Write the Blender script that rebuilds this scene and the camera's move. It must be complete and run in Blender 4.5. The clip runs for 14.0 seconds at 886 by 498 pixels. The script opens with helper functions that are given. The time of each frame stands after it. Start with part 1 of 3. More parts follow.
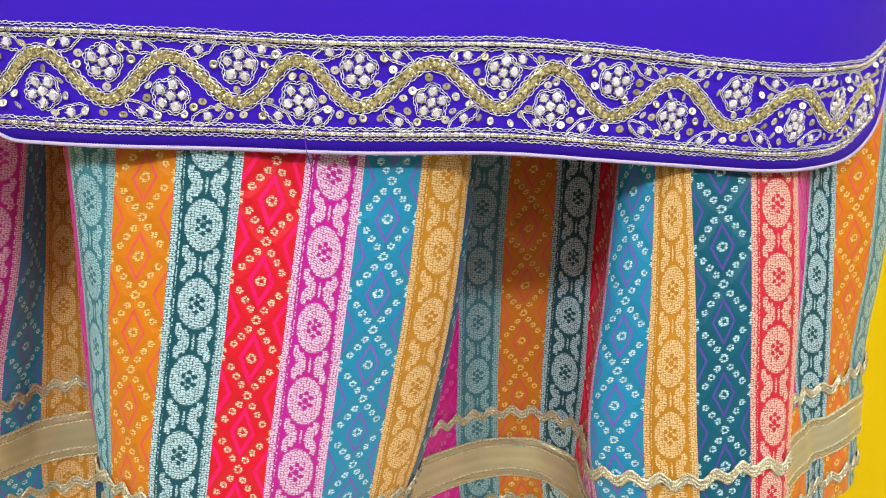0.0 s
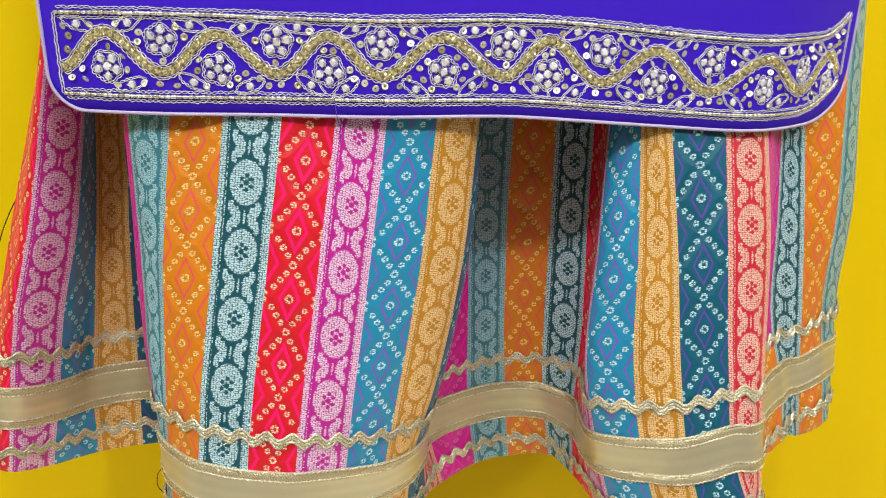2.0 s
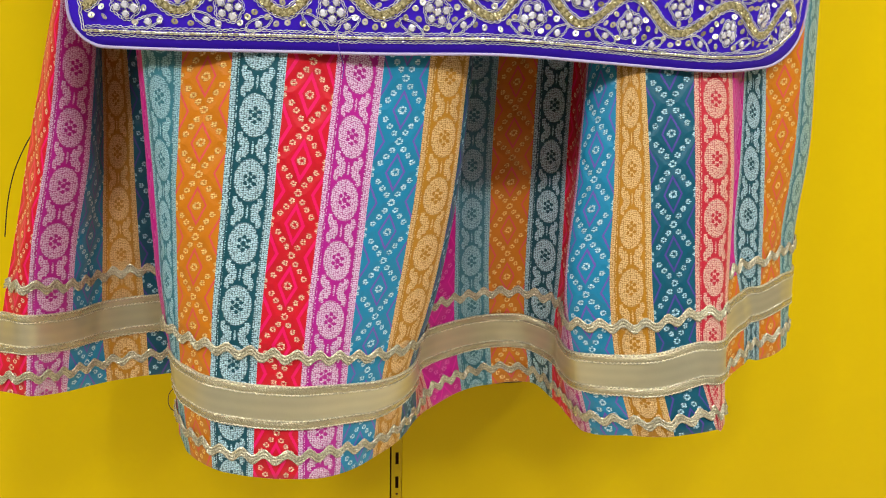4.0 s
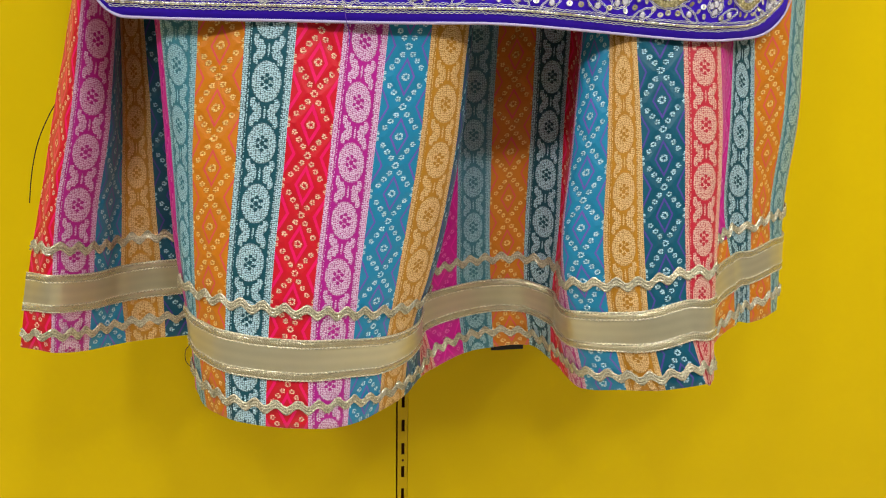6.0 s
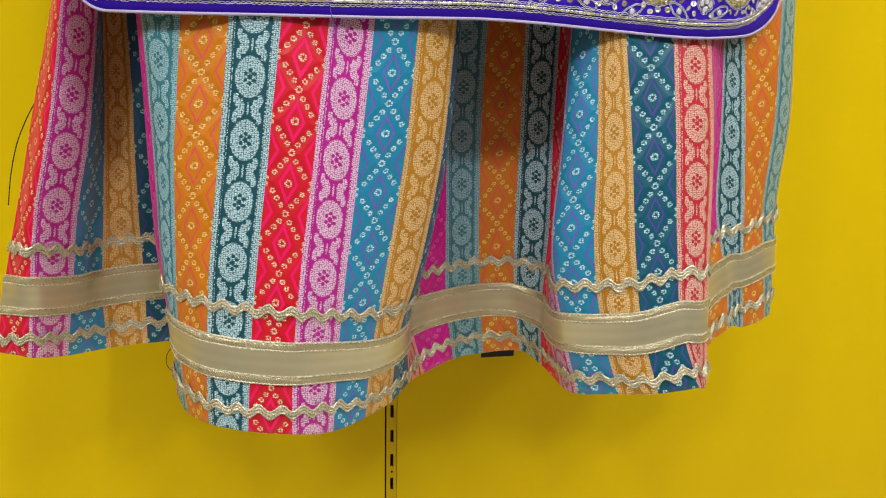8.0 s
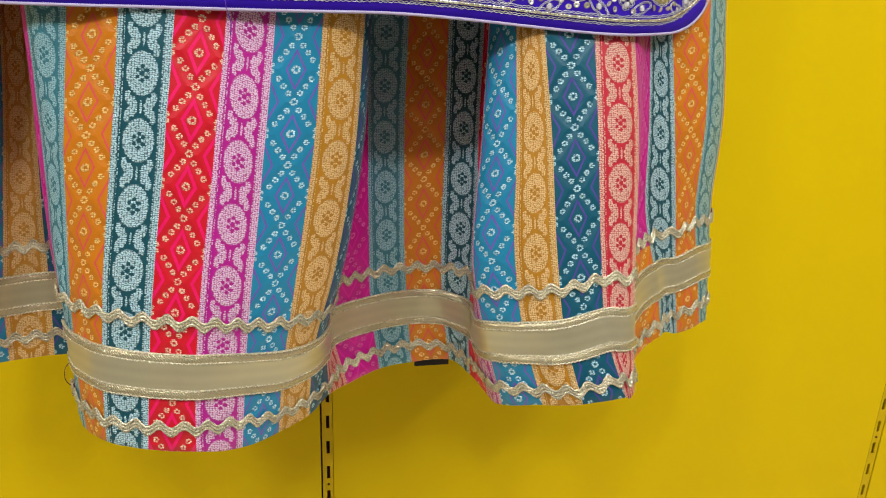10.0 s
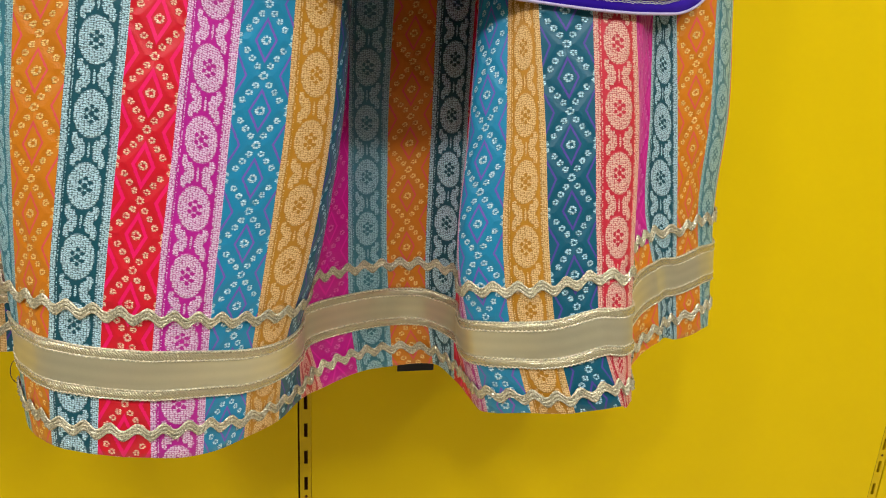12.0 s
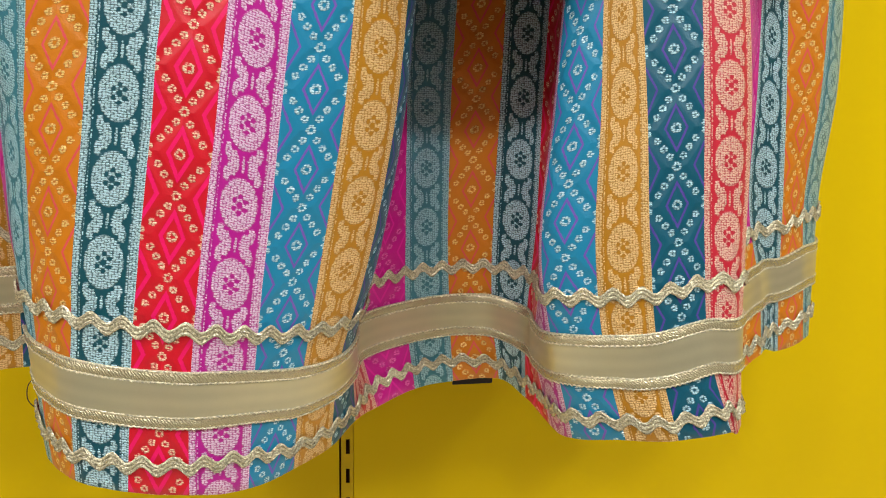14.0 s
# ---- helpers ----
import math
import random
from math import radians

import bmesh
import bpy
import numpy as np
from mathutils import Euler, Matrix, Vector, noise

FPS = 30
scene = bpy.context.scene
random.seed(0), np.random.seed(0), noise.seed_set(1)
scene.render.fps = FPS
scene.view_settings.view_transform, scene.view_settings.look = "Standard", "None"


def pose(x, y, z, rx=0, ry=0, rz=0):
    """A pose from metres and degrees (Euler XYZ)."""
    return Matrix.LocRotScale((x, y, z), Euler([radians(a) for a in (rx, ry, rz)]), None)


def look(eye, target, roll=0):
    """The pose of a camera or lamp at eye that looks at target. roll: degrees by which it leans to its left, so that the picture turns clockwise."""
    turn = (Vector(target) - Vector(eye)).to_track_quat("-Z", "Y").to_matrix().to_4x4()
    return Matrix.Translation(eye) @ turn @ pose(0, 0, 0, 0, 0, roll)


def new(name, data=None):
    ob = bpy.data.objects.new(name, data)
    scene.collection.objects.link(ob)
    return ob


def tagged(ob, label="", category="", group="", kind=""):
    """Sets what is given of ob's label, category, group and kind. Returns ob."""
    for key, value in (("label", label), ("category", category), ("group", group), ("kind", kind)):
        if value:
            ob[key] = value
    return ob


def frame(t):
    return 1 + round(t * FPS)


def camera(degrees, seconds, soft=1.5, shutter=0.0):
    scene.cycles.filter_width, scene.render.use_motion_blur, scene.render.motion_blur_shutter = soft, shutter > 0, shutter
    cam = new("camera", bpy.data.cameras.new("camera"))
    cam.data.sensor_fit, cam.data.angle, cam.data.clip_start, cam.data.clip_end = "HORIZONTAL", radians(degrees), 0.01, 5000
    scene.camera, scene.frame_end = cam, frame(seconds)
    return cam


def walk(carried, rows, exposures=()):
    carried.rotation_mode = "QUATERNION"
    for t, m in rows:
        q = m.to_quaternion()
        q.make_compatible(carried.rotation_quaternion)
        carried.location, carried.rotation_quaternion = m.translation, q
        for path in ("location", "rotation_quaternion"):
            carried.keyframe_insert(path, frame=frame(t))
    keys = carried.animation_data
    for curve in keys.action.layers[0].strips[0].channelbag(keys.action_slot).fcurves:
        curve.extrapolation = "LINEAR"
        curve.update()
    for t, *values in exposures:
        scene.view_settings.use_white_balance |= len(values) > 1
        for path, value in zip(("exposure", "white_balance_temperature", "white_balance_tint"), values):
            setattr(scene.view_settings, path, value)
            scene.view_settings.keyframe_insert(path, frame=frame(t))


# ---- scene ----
cam = camera(57.9, 14.0, soft=1.0)
PATH = [
    (0, (-0.075, -0.991, 1.533), (0.172, 0.884, 0.881), 2.1),
    (0.5, (-0.076, -1.0, 1.525), (0.169, 0.871, 0.861), 2.0),
    (1, (-0.084, -1.02, 1.515), (0.157, 0.848, 0.842), 1.9),
    (1.5, (-0.095, -1.051, 1.52), (0.14, 0.818, 0.85), 1.5),
    (2, (-0.096, -1.087, 1.529), (0.145, 0.781, 0.857), 1.3),
    (2.5, (-0.101, -1.115, 1.527), (0.125, 0.753, 0.85), 1.7),
    (3, (-0.109, -1.139, 1.522), (0.169, 0.717, 0.829), 1.6),
    (3.5, (-0.119, -1.16, 1.503), (0.171, 0.686, 0.791), 1.6),
    (3.7, (-0.123, -1.16, 1.504), (0.187, 0.682, 0.789), 1.8),
    (5.8, (-0.133, -1.216, 1.479), (0.167, 0.624, 0.756), 1.5),
    (6, (-0.128, -1.219, 1.485), (0.162, 0.621, 0.755), 1.5),
    (6.5, (-0.128, -1.226, 1.49), (0.168, 0.621, 0.78), 1.9),
    (7, (-0.123, -1.225, 1.467), (0.18, 0.62, 0.755), 1.4),
    (7.2, (-0.124, -1.219, 1.46), (0.175, 0.628, 0.752), 1.4),
    (9.3, (-0.08, -1.202, 1.461), (0.287, 0.646, 0.791), 2.1),
    (9.5, (-0.068, -1.197, 1.459), (0.307, 0.648, 0.784), 2.1),
    (10, (-0.05, -1.183, 1.451), (0.321, 0.662, 0.773), 2.0),
    (10.5, (-0.043, -1.168, 1.447), (0.33, 0.674, 0.762), 2.3),
    (11, (-0.036, -1.16, 1.436), (0.341, 0.68, 0.751), 2.5),
    (11.5, (-0.029, -1.148, 1.417), (0.347, 0.698, 0.746), 2.6),
    (12, (-0.024, -1.13, 1.409), (0.356, 0.724, 0.763), 3.0),
    (12.5, (-0.027, -1.103, 1.4), (0.338, 0.753, 0.751), 2.6),
    (13, (-0.037, -1.072, 1.387), (0.321, 0.785, 0.736), 2.8),
    (13.5, (-0.049, -1.037, 1.375), (0.308, 0.824, 0.734), 2.2),
    (14, (-0.059, -1.015, 1.375), (0.285, 0.843, 0.718), 2.4),
]
walk(cam, [(t, look(eye, target, roll)) for t, eye, target, roll in PATH], exposures=[(0, -0.06), (1.5, -0.14), (3.5, -0.27), (6, -0.44), (10, -0.44), (14, -0.38)])

# ---- light ----
world = bpy.data.worlds.new("world")
scene.world = world
world.use_nodes = True
world.node_tree.nodes["Background"].inputs[0].default_value = (0.9, 0.95, 1.0, 1)
world.node_tree.nodes["Background"].inputs[1].default_value = 0.05
scene.view_settings.exposure = 0.0


def area_lamp(name, at, target, size, power, colour=(0.98, 0.99, 0.98), spread=180, long_side=None):
    data = bpy.data.lights.new(name, "AREA")
    data.energy, data.color, data.size, data.spread = power, colour, size, radians(spread)
    if long_side:
        data.shape, data.size_y = "RECTANGLE", long_side
    else:
        data.shape = "DISK"
    ob = new(name, data)
    ob.matrix_world = look(at, target)
    return ob


CEILING = 3.7
# first and last spot are added to rake the wall under the skirt
SPOTS = [(-3.1, -1.5, 24), (-1.7, -2.3, 14), (-0.6, -2.4, 15), (0.45, -2.4, 15), (1.6, -2.3, 15), (3.3, -1.5, 27)]
# unseen linear lamp, added for steep light down wall and garment
STEEP_LAMP_Y = -1.05
# unseen panels far in front of the wall, added as fill light
FILL_PANELS = [(-1.7, -3.7), (0.2, -4.0), (2.0, -3.7)]
for sx, sy, watts in SPOTS:
    area_lamp("spot_glow", (sx, sy, CEILING - 0.16), (sx * 0.35 + 0.1, 0.0, 0.75), 0.3, watts, spread=130)
for sx, sy in FILL_PANELS:
    area_lamp("fill_panel_glow", (sx, sy, CEILING - 0.03), (sx, sy, 0), 0.58, 4, (0.98, 0.99, 0.98), long_side=0.58)

area_lamp("steep_lamp_glow", (0.4, STEEP_LAMP_Y, CEILING - 0.05), (0.4, STEEP_LAMP_Y + 0.35, 0), 0.1, 11, (0.98, 0.99, 0.98), spread=150).data.shape = "RECTANGLE"
bpy.data.lights["steep_lamp_glow"].size, bpy.data.lights["steep_lamp_glow"].size_y = 2.6, 0.08


# ---- materials ----
def lin(r, g, b):
    return tuple(((c / 255 + 0.055) / 1.055) ** 2.4 if c > 10 else c / 3294 for c in (r, g, b)) + (1,)


class Val:
    """A value in a node tree, with arithmetic."""

    tree = None

    def __init__(self, socket):
        self.s = socket

    @staticmethod
    def op(kind, *args):
        n = Val.tree.nodes.new("ShaderNodeMath")
        n.operation = kind
        for i, a in enumerate(args):
            if isinstance(a, Val):
                Val.tree.links.new(a.s, n.inputs[i])
            else:
                n.inputs[i].default_value = a
        return Val(n.outputs[0])

    def __add__(self, o): return Val.op("ADD", self, o)
    def __sub__(self, o): return Val.op("SUBTRACT", self, o)
    def __rsub__(self, o): return Val.op("SUBTRACT", o, self)
    def __mul__(self, o): return Val.op("MULTIPLY", self, o)
    def __truediv__(self, o): return Val.op("DIVIDE", self, o)
    def abs(self): return Val.op("ABSOLUTE", self)
    def fract(self): return Val.op("FRACT", self)
    def sin(self): return Val.op("SINE", self)
    def both(self, o): return Val.op("MULTIPLY", self, o)
    def either(self, o): return Val.op("MAXIMUM", self, o)
    def without(self, o): return Val.op("MULTIPLY", self, Val.op("SUBTRACT", 1.0, o))

    def below(self, edge, soft):
        """1 where the value is below edge, with a soft step."""
        n = Val.tree.nodes.new("ShaderNodeMapRange")
        n.interpolation_type = "SMOOTHSTEP"
        Val.tree.links.new(self.s, n.inputs[0])
        n.inputs[1].default_value, n.inputs[2].default_value = edge - soft, edge + soft
        n.inputs[3].default_value, n.inputs[4].default_value = 1.0, 0.0
        return Val(n.outputs[0])


def far(a, b):
    return Val.op("SQRT", a * a + b * b)


def base(name, roughness=0.5, metallic=0.0):
    m = bpy.data.materials.new(name)
    m.use_nodes = True
    Val.tree = m.node_tree
    p = m.node_tree.nodes["Principled BSDF"]
    p.inputs["Roughness"].default_value, p.inputs["Metallic"].default_value = roughness, metallic
    return m, m.node_tree, p


def noise_val(tree, scale, detail=3, coords="Object"):
    c = tree.nodes.new("ShaderNodeTexCoord")
    n = tree.nodes.new("ShaderNodeTexNoise")
    n.inputs["Scale"].default_value, n.inputs["Detail"].default_value = scale, detail
    tree.links.new(c.outputs[coords], n.inputs["Vector"])
    return Val(n.outputs[0])


def mix(tree, fac, a, b):
    n = tree.nodes.new("ShaderNodeMix")
    n.data_type = "RGBA"
    if isinstance(fac, Val):
        tree.links.new(fac.s, n.inputs[0])
    else:
        n.inputs[0].default_value = fac
    for i, c in ((6, a), (7, b)):
        if isinstance(c, tuple):
            n.inputs[i].default_value = c
        else:
            tree.links.new(c, n.inputs[i])
    return n.outputs[2]


def bump(tree, p, height, strength, distance):
    n = tree.nodes.new("ShaderNodeBump")
    n.inputs["Strength"].default_value, n.inputs["Distance"].default_value = strength, distance
    tree.links.new(height.s, n.inputs["Height"])
    tree.links.new(n.outputs[0], p.inputs["Normal"])


def plain(name, colour, roughness=0.5, metallic=0.0, grain=60, vary=0.12, relief=0.0005, strength=0.3):
    m, t, p = base(name, roughness, metallic)
    n = noise_val(t, grain) * 0.7 + noise_val(t, grain * 0.07) * 0.3
    dark = tuple(c * (1 - 2 * vary) for c in colour[:3]) + (1,)
    light = tuple(min(1, c * (1 + vary)) for c in colour[:3]) + (1,)
    t.links.new(mix(t, n, dark, light), p.inputs["Base Color"])
    if strength:
        bump(t, p, n, strength, relief)
    return m


WIDE, REPEAT = 0.046, 0.062
FLOAT_W, FLOAT_H = 0.0022, 0.0013


def brocade(name, ground, thread, motif, line=None, broad=0.11):
    """A woven stripe: x of its UV runs across it, y counts repeats. motif: 'medallion' or 'diamond'."""
    ground = tuple(c * 0.92 for c in ground[:3]) + (1,)
    m, t, p = base(name, 0.5)
    uv = t.nodes.new("ShaderNodeUVMap")
    sep = t.nodes.new("ShaderNodeSeparateXYZ")
    t.links.new(uv.outputs[0], sep.inputs[0])
    s0, vv = Val(sep.outputs[0]) - 0.5, Val(sep.outputs[1])
    # the weave: small uneven floats of thread, each of one colour
    grid = t.nodes.new("ShaderNodeCombineXYZ")
    t.links.new((s0 * (WIDE / FLOAT_W)).s, grid.inputs[0])
    t.links.new((vv * (REPEAT / FLOAT_H)).s, grid.inputs[1])
    floats = t.nodes.new("ShaderNodeTexVoronoi")
    floats.voronoi_dimensions = "2D"
    floats.inputs["Scale"].default_value, floats.inputs["Randomness"].default_value = 1.0, 0.55
    t.links.new(grid.outputs[0], floats.inputs["Vector"])
    where = t.nodes.new("ShaderNodeSeparateXYZ")
    t.links.new(floats.outputs["Position"], where.inputs[0])
    tint = t.nodes.new("ShaderNodeSeparateColor")
    t.links.new(floats.outputs["Color"], tint.inputs[0])
    chance = Val(tint.outputs[0])
    fine = noise_val(t, 420, 1) - 0.5
    s = s0 * 0.45 + Val(where.outputs[0]) * (0.55 * FLOAT_W / WIDE)
    v = vv * 0.45 + Val(where.outputs[1]) * (0.55 * FLOAT_H / REPEAT)
    side = s.abs()
    near = (v.fract() - 0.5).abs()          # 0.5 at a motif's middle, 0 half-way between
    mid = 0.5 - near                        # 0 at a motif's middle
    plain_side = (s0 + fine * 0.02).abs()
    plain_near = ((vv + fine * 0.02).fract() - 0.5).abs()
    if motif == "medallion":
        disc = far(side / 0.29, mid / 0.325).below(1.0, 0.05)
        core = far(side / 0.050, mid / 0.045).below(1.0, 0.25)
        d1 = far((side - 0.085) / 0.042, (mid - 0.052) / 0.034).below(1.0, 0.25)
        d2 = far(side / 0.04, (mid - 0.105) / 0.032).below(1.0, 0.25)
        disc = disc.without(core.either(d1).either(d2))
        a = side * 0.80 - near * 0.60
        b = side * 0.60 + near * 0.80
        leaf = far((a - 0.085) / 0.090, (b - 0.19) / 0.15).below(1.0, 0.1)
        stem = far(side / 0.022, near / 0.10).below(1.0, 0.2)
        gap = (side - near * 0.62 - 0.012).abs().below(0.018, 0.012)
        dot = far((side - 0.15) / 0.05, (near - 0.185) / 0.035).below(1.0, 0.2)
        leaf = leaf.without(gap.either(dot)).either(stem)
        leaf = leaf.without(far(side / 0.315, mid / 0.355).below(1.0, 0.03)).both(side.below(0.335, 0.01))
        border = (0.352 - side).below(0.0, 0.010).without((side - 0.372).abs().below(0.009, 0.006))
        cover = disc.either(leaf).either(border)
    else:
        def ring(x, y, r=0.0028, hole=0.0009):
            d = far((side - x) * WIDE, (near - y) * REPEAT)
            return d.below(r, 0.0005).without(d.below(hole, 0.0005))
        cover = ring(0.0, 0.0, 0.0036, 0.0016).either(ring(0.0, 0.5, 0.0040, 0.0018))
        for x, y in ((0.115, 0.135), (0.225, 0.24), (0.335, 0.35)):
            cover = cover.either(ring(x, y))
        cover = cover.either(far((side - 0.5) * WIDE, (near - 0.45) * REPEAT).below(0.0024, 0.0006))
    if motif == "diamond":
        pad = (1.0 - (plain_near - plain_side).abs().below(0.09, 0.10)) * 1.5
    else:
        pad = Val.op("MINIMUM", (plain_side - 0.35).abs() / 0.06, 1.0) * 0.5
    patch = noise_val(t, 900, 2)
    worn = noise_val(t, 22, 3)
    seam = Val(floats.outputs["Distance"])
    body = seam.below(0.46, 0.12)
    rows = (vv * (2 * math.pi * REPEAT / 0.0020) + fine * 5.0).sin() * 0.5 + 0.5
    # chance brightens some floats, so the thread's sparkle sits in the colour
    shine = cover.both(body * 0.9 + 0.16).both(rows * 0.9 + 0.48).both(chance * 0.75 + 0.72)
    shine = Val.op("MINIMUM", shine, 1.0)
    dark = tuple(c * 0.80 for c in ground[:3]) + (1,)
    col = mix(t, worn, dark, ground)
    if line:
        a1 = ((plain_side / 0.19 + (0.5 - plain_near) / 0.29) - 1.0).abs()
        a2 = (((0.5 - plain_side) / 0.19 + plain_near / 0.29) - 1.0).abs()
        col = mix(t, a1.below(broad, 0.05).either(a2.below(broad, 0.05)), col, line)
    col = mix(t, shine, col, thread)
    t.links.new(col, p.inputs["Base Color"])
    t.links.new((shine * 0.3).s, p.inputs["Metallic"])
    t.links.new((0.41 - shine * 0.11).s, p.inputs["Roughness"])
    p.inputs["Sheen Weight"].default_value = 0.05
    p.inputs["Sheen Roughness"].default_value = 0.4
    bump(t, p, shine * 1.0 + patch * 0.15 + cover.both(chance) * 0.6 + worn * 0.6 + noise_val(t, 75, 2) * 1.1 + pad, 0.8, 0.0010)
    return m


CLOTH = {
    "red": brocade("red_brocade", lin(228, 16, 40), lin(255, 225, 190), "diamond", lin(238, 12, 104), 0.2),
    "pink": brocade("pink_brocade", lin(202, 16, 156), lin(255, 224, 250), "medallion"),
    "blue": brocade("blue_brocade", lin(24, 144, 188), lin(218, 246, 255), "diamond", lin(120, 84, 182)),
    "gold": brocade("gold_brocade", lin(204, 138, 24), lin(250, 212, 152), "medallion"),
    "navy": brocade("petrol_brocade", lin(0, 92, 116), lin(204, 242, 255), "diamond", lin(84, 62, 152)),
    "rose": brocade("rose_brocade", lin(216, 36, 60), lin(255, 215, 195), "medallion"),
    "magenta": brocade("magenta_brocade", lin(216, 8, 148), lin(240, 110, 190), "diamond", lin(220, 30, 155)),
    "teal": brocade("grey_teal_brocade", lin(60, 130, 146), lin(172, 216, 226), "medallion"),
    "orange": brocade("orange_brocade", lin(226, 132, 14), lin(255, 220, 140), "diamond", lin(222, 80, 90)),
    "green": brocade("dark_teal_brocade", lin(8, 84, 98), lin(208, 242, 252), "medallion"),
}
ORDER = ["magenta", "teal", "orange", "green", "red", "pink", "blue", "gold", "navy", "rose"]
CLOTH_WORDS = {
    "red": "red brocade stripe with dotted diamonds", "pink": "pink brocade stripe with silver medallions",
    "blue": "sky blue brocade stripe with dotted diamonds", "gold": "gold brocade stripe with medallions",
    "navy": "petrol blue brocade stripe with dotted diamonds", "rose": "rose red brocade stripe with pale medallions",
    "magenta": "plain magenta brocade stripe with small dots", "teal": "grey teal brocade stripe with medallions",
    "orange": "orange brocade stripe with dotted diamonds", "green": "dark teal brocade stripe with silver medallions",
}


def metal_braid(name, colour, roughness=0.36, lines=1400, metallic=0.75, depth=0.45):
    m, t, p = base(name, roughness, metallic)
    n = noise_val(t, lines, 2)
    w = noise_val(t, 90, 2)
    dark = tuple(c * depth for c in colour[:3]) + (1,)
    # sparkle of the metal thread, put into the colour as noise
    spark = (n - 0.5) * 3.2 + 0.45 + (w - 0.5) * 0.8
    spark = Val.op("MINIMUM", Val.op("MAXIMUM", spark, 0.0), 1.0)
    t.links.new(mix(t, spark, dark, colour), p.inputs["Base Color"])
    bump(t, p, n, 1.0, 0.0016)
    return m


def satin(name, colour):
    """Sheer gold ribbon: fine lengthwise threads."""
    m, t, p = base(name, 0.3, 0.5)
    p.inputs["Alpha"].default_value = 0.9
    uv = t.nodes.new("ShaderNodeUVMap")
    sep = t.nodes.new("ShaderNodeSeparateXYZ")
    t.links.new(uv.outputs[0], sep.inputs[0])
    rows = (Val(sep.outputs[1]) * 520).sin() * 0.5 + 0.5
    n = noise_val(t, 30, 4)
    fine = noise_val(t, 700, 2)
    dark = tuple(c * 0.78 for c in colour[:3]) + (1,)
    t.links.new(mix(t, rows * 0.3 + n * 0.5 + fine * 0.2, dark, colour), p.inputs["Base Color"])
    bump(t, p, rows * 0.3 + n * 1.0 + fine * 0.2, 0.4, 0.0012)
    return m


RIBBON = satin("gold_ribbon", lin(220, 210, 172))
RIBBON_EDGE = metal_braid("gold_edge_thread", lin(255, 246, 216), 0.28, 520, 0.45)
def glitter_band(name, colour):
    """Slanting metal threads: x of the UV runs along the band in metres, y across it."""
    m, t, p = base(name, 0.24, 0.7)
    uv = t.nodes.new("ShaderNodeUVMap")
    sep = t.nodes.new("ShaderNodeSeparateXYZ")
    t.links.new(uv.outputs[0], sep.inputs[0])
    fine = noise_val(t, 420, 2)
    slant = ((Val(sep.outputs[0]) + Val(sep.outputs[1]) * 0.9) * (2 * math.pi / 0.0026) + fine * 11.0).sin() * 0.5 + 0.5
    worn = noise_val(t, 70, 2)
    dark = tuple(c * 0.52 for c in colour[:3]) + (1,)
    # lit paints the band's glitter into its colour, from slant and noise
    lit = Val.op("MINIMUM", slant * 0.3 + fine * 0.6 + worn * 0.2, 1.0)
    t.links.new(mix(t, lit, dark, colour), p.inputs["Base Color"])
    bump(t, p, slant * 0.5 + fine * 1.2, 0.8, 0.0011)
    return m


BAND = glitter_band("glitter_band_thread", lin(226, 214, 176))
RICK = metal_braid("rickrack_thread", lin(255, 244, 208), 0.26, 560, 0.45, 0.42)
VIOLET = plain("violet_cloth", lin(58, 20, 190), 0.75, 0, 1500, 0.10, 0.0003, 0.35)
VIOLET.node_tree.nodes["Principled BSDF"].inputs["Specular IOR Level"].default_value = 0.2
PIPING = plain("pale_piping", lin(190, 176, 212), 0.55, 0, 900, 0.15, 0.0006, 0.6)
LINING = plain("dark_lining", lin(38, 34, 40), 0.8, 0, 400, 0.15)
SILVER_THREAD = metal_braid("silver_thread", lin(255, 253, 252), 0.3, 1300, 0.2, 0.72)
BUGLE, ut, up = base("bugle_metal", 0.22, 0.75)
each = ut.nodes.new("ShaderNodeObjectInfo")
ut.links.new(mix(ut, Val(each.outputs["Random"]), lin(186, 176, 156), lin(255, 252, 246)), up.inputs["Base Color"])
bump(ut, up, noise_val(ut, 500, 2), 0.4, 0.0003)
GOLD_BEAD, bt, bp = base("gold_bead_metal", 0.26, 0.65)
each = bt.nodes.new("ShaderNodeNewGeometry")
bt.links.new(mix(bt, Val(each.outputs["Random Per Island"]), lin(118, 102, 54), lin(242, 232, 184)), bp.inputs["Base Color"])
SEQUIN_GOLD, st, sp = base("champagne_sequin", 0.24, 0.6)
each = st.nodes.new("ShaderNodeObjectInfo")
st.links.new(mix(st, Val(each.outputs["Random"]), lin(176, 164, 128), lin(255, 252, 246)), sp.inputs["Base Color"])
bump(st, sp, noise_val(st, 400, 2), 0.15, 0.0002)
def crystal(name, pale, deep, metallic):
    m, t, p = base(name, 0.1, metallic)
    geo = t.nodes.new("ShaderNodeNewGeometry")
    # a random tint per facet puts the stone's glints into its colour
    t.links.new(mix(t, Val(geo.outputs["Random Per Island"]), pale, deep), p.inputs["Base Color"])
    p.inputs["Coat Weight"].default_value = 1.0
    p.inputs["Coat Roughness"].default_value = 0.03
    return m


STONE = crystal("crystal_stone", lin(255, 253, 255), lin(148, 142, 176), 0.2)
CHAMPAGNE = crystal("champagne_stone", lin(244, 232, 182), lin(112, 98, 50), 0.45)
CLAW = plain("claw_metal", lin(214, 208, 216), 0.25, 0.7, 300, 0.15, 0.0002, 0.2)
YELLOW = plain("yellow_laminate", lin(235, 200, 0), 0.6, 0, 9, 0.03, 0.0004, 0.06)
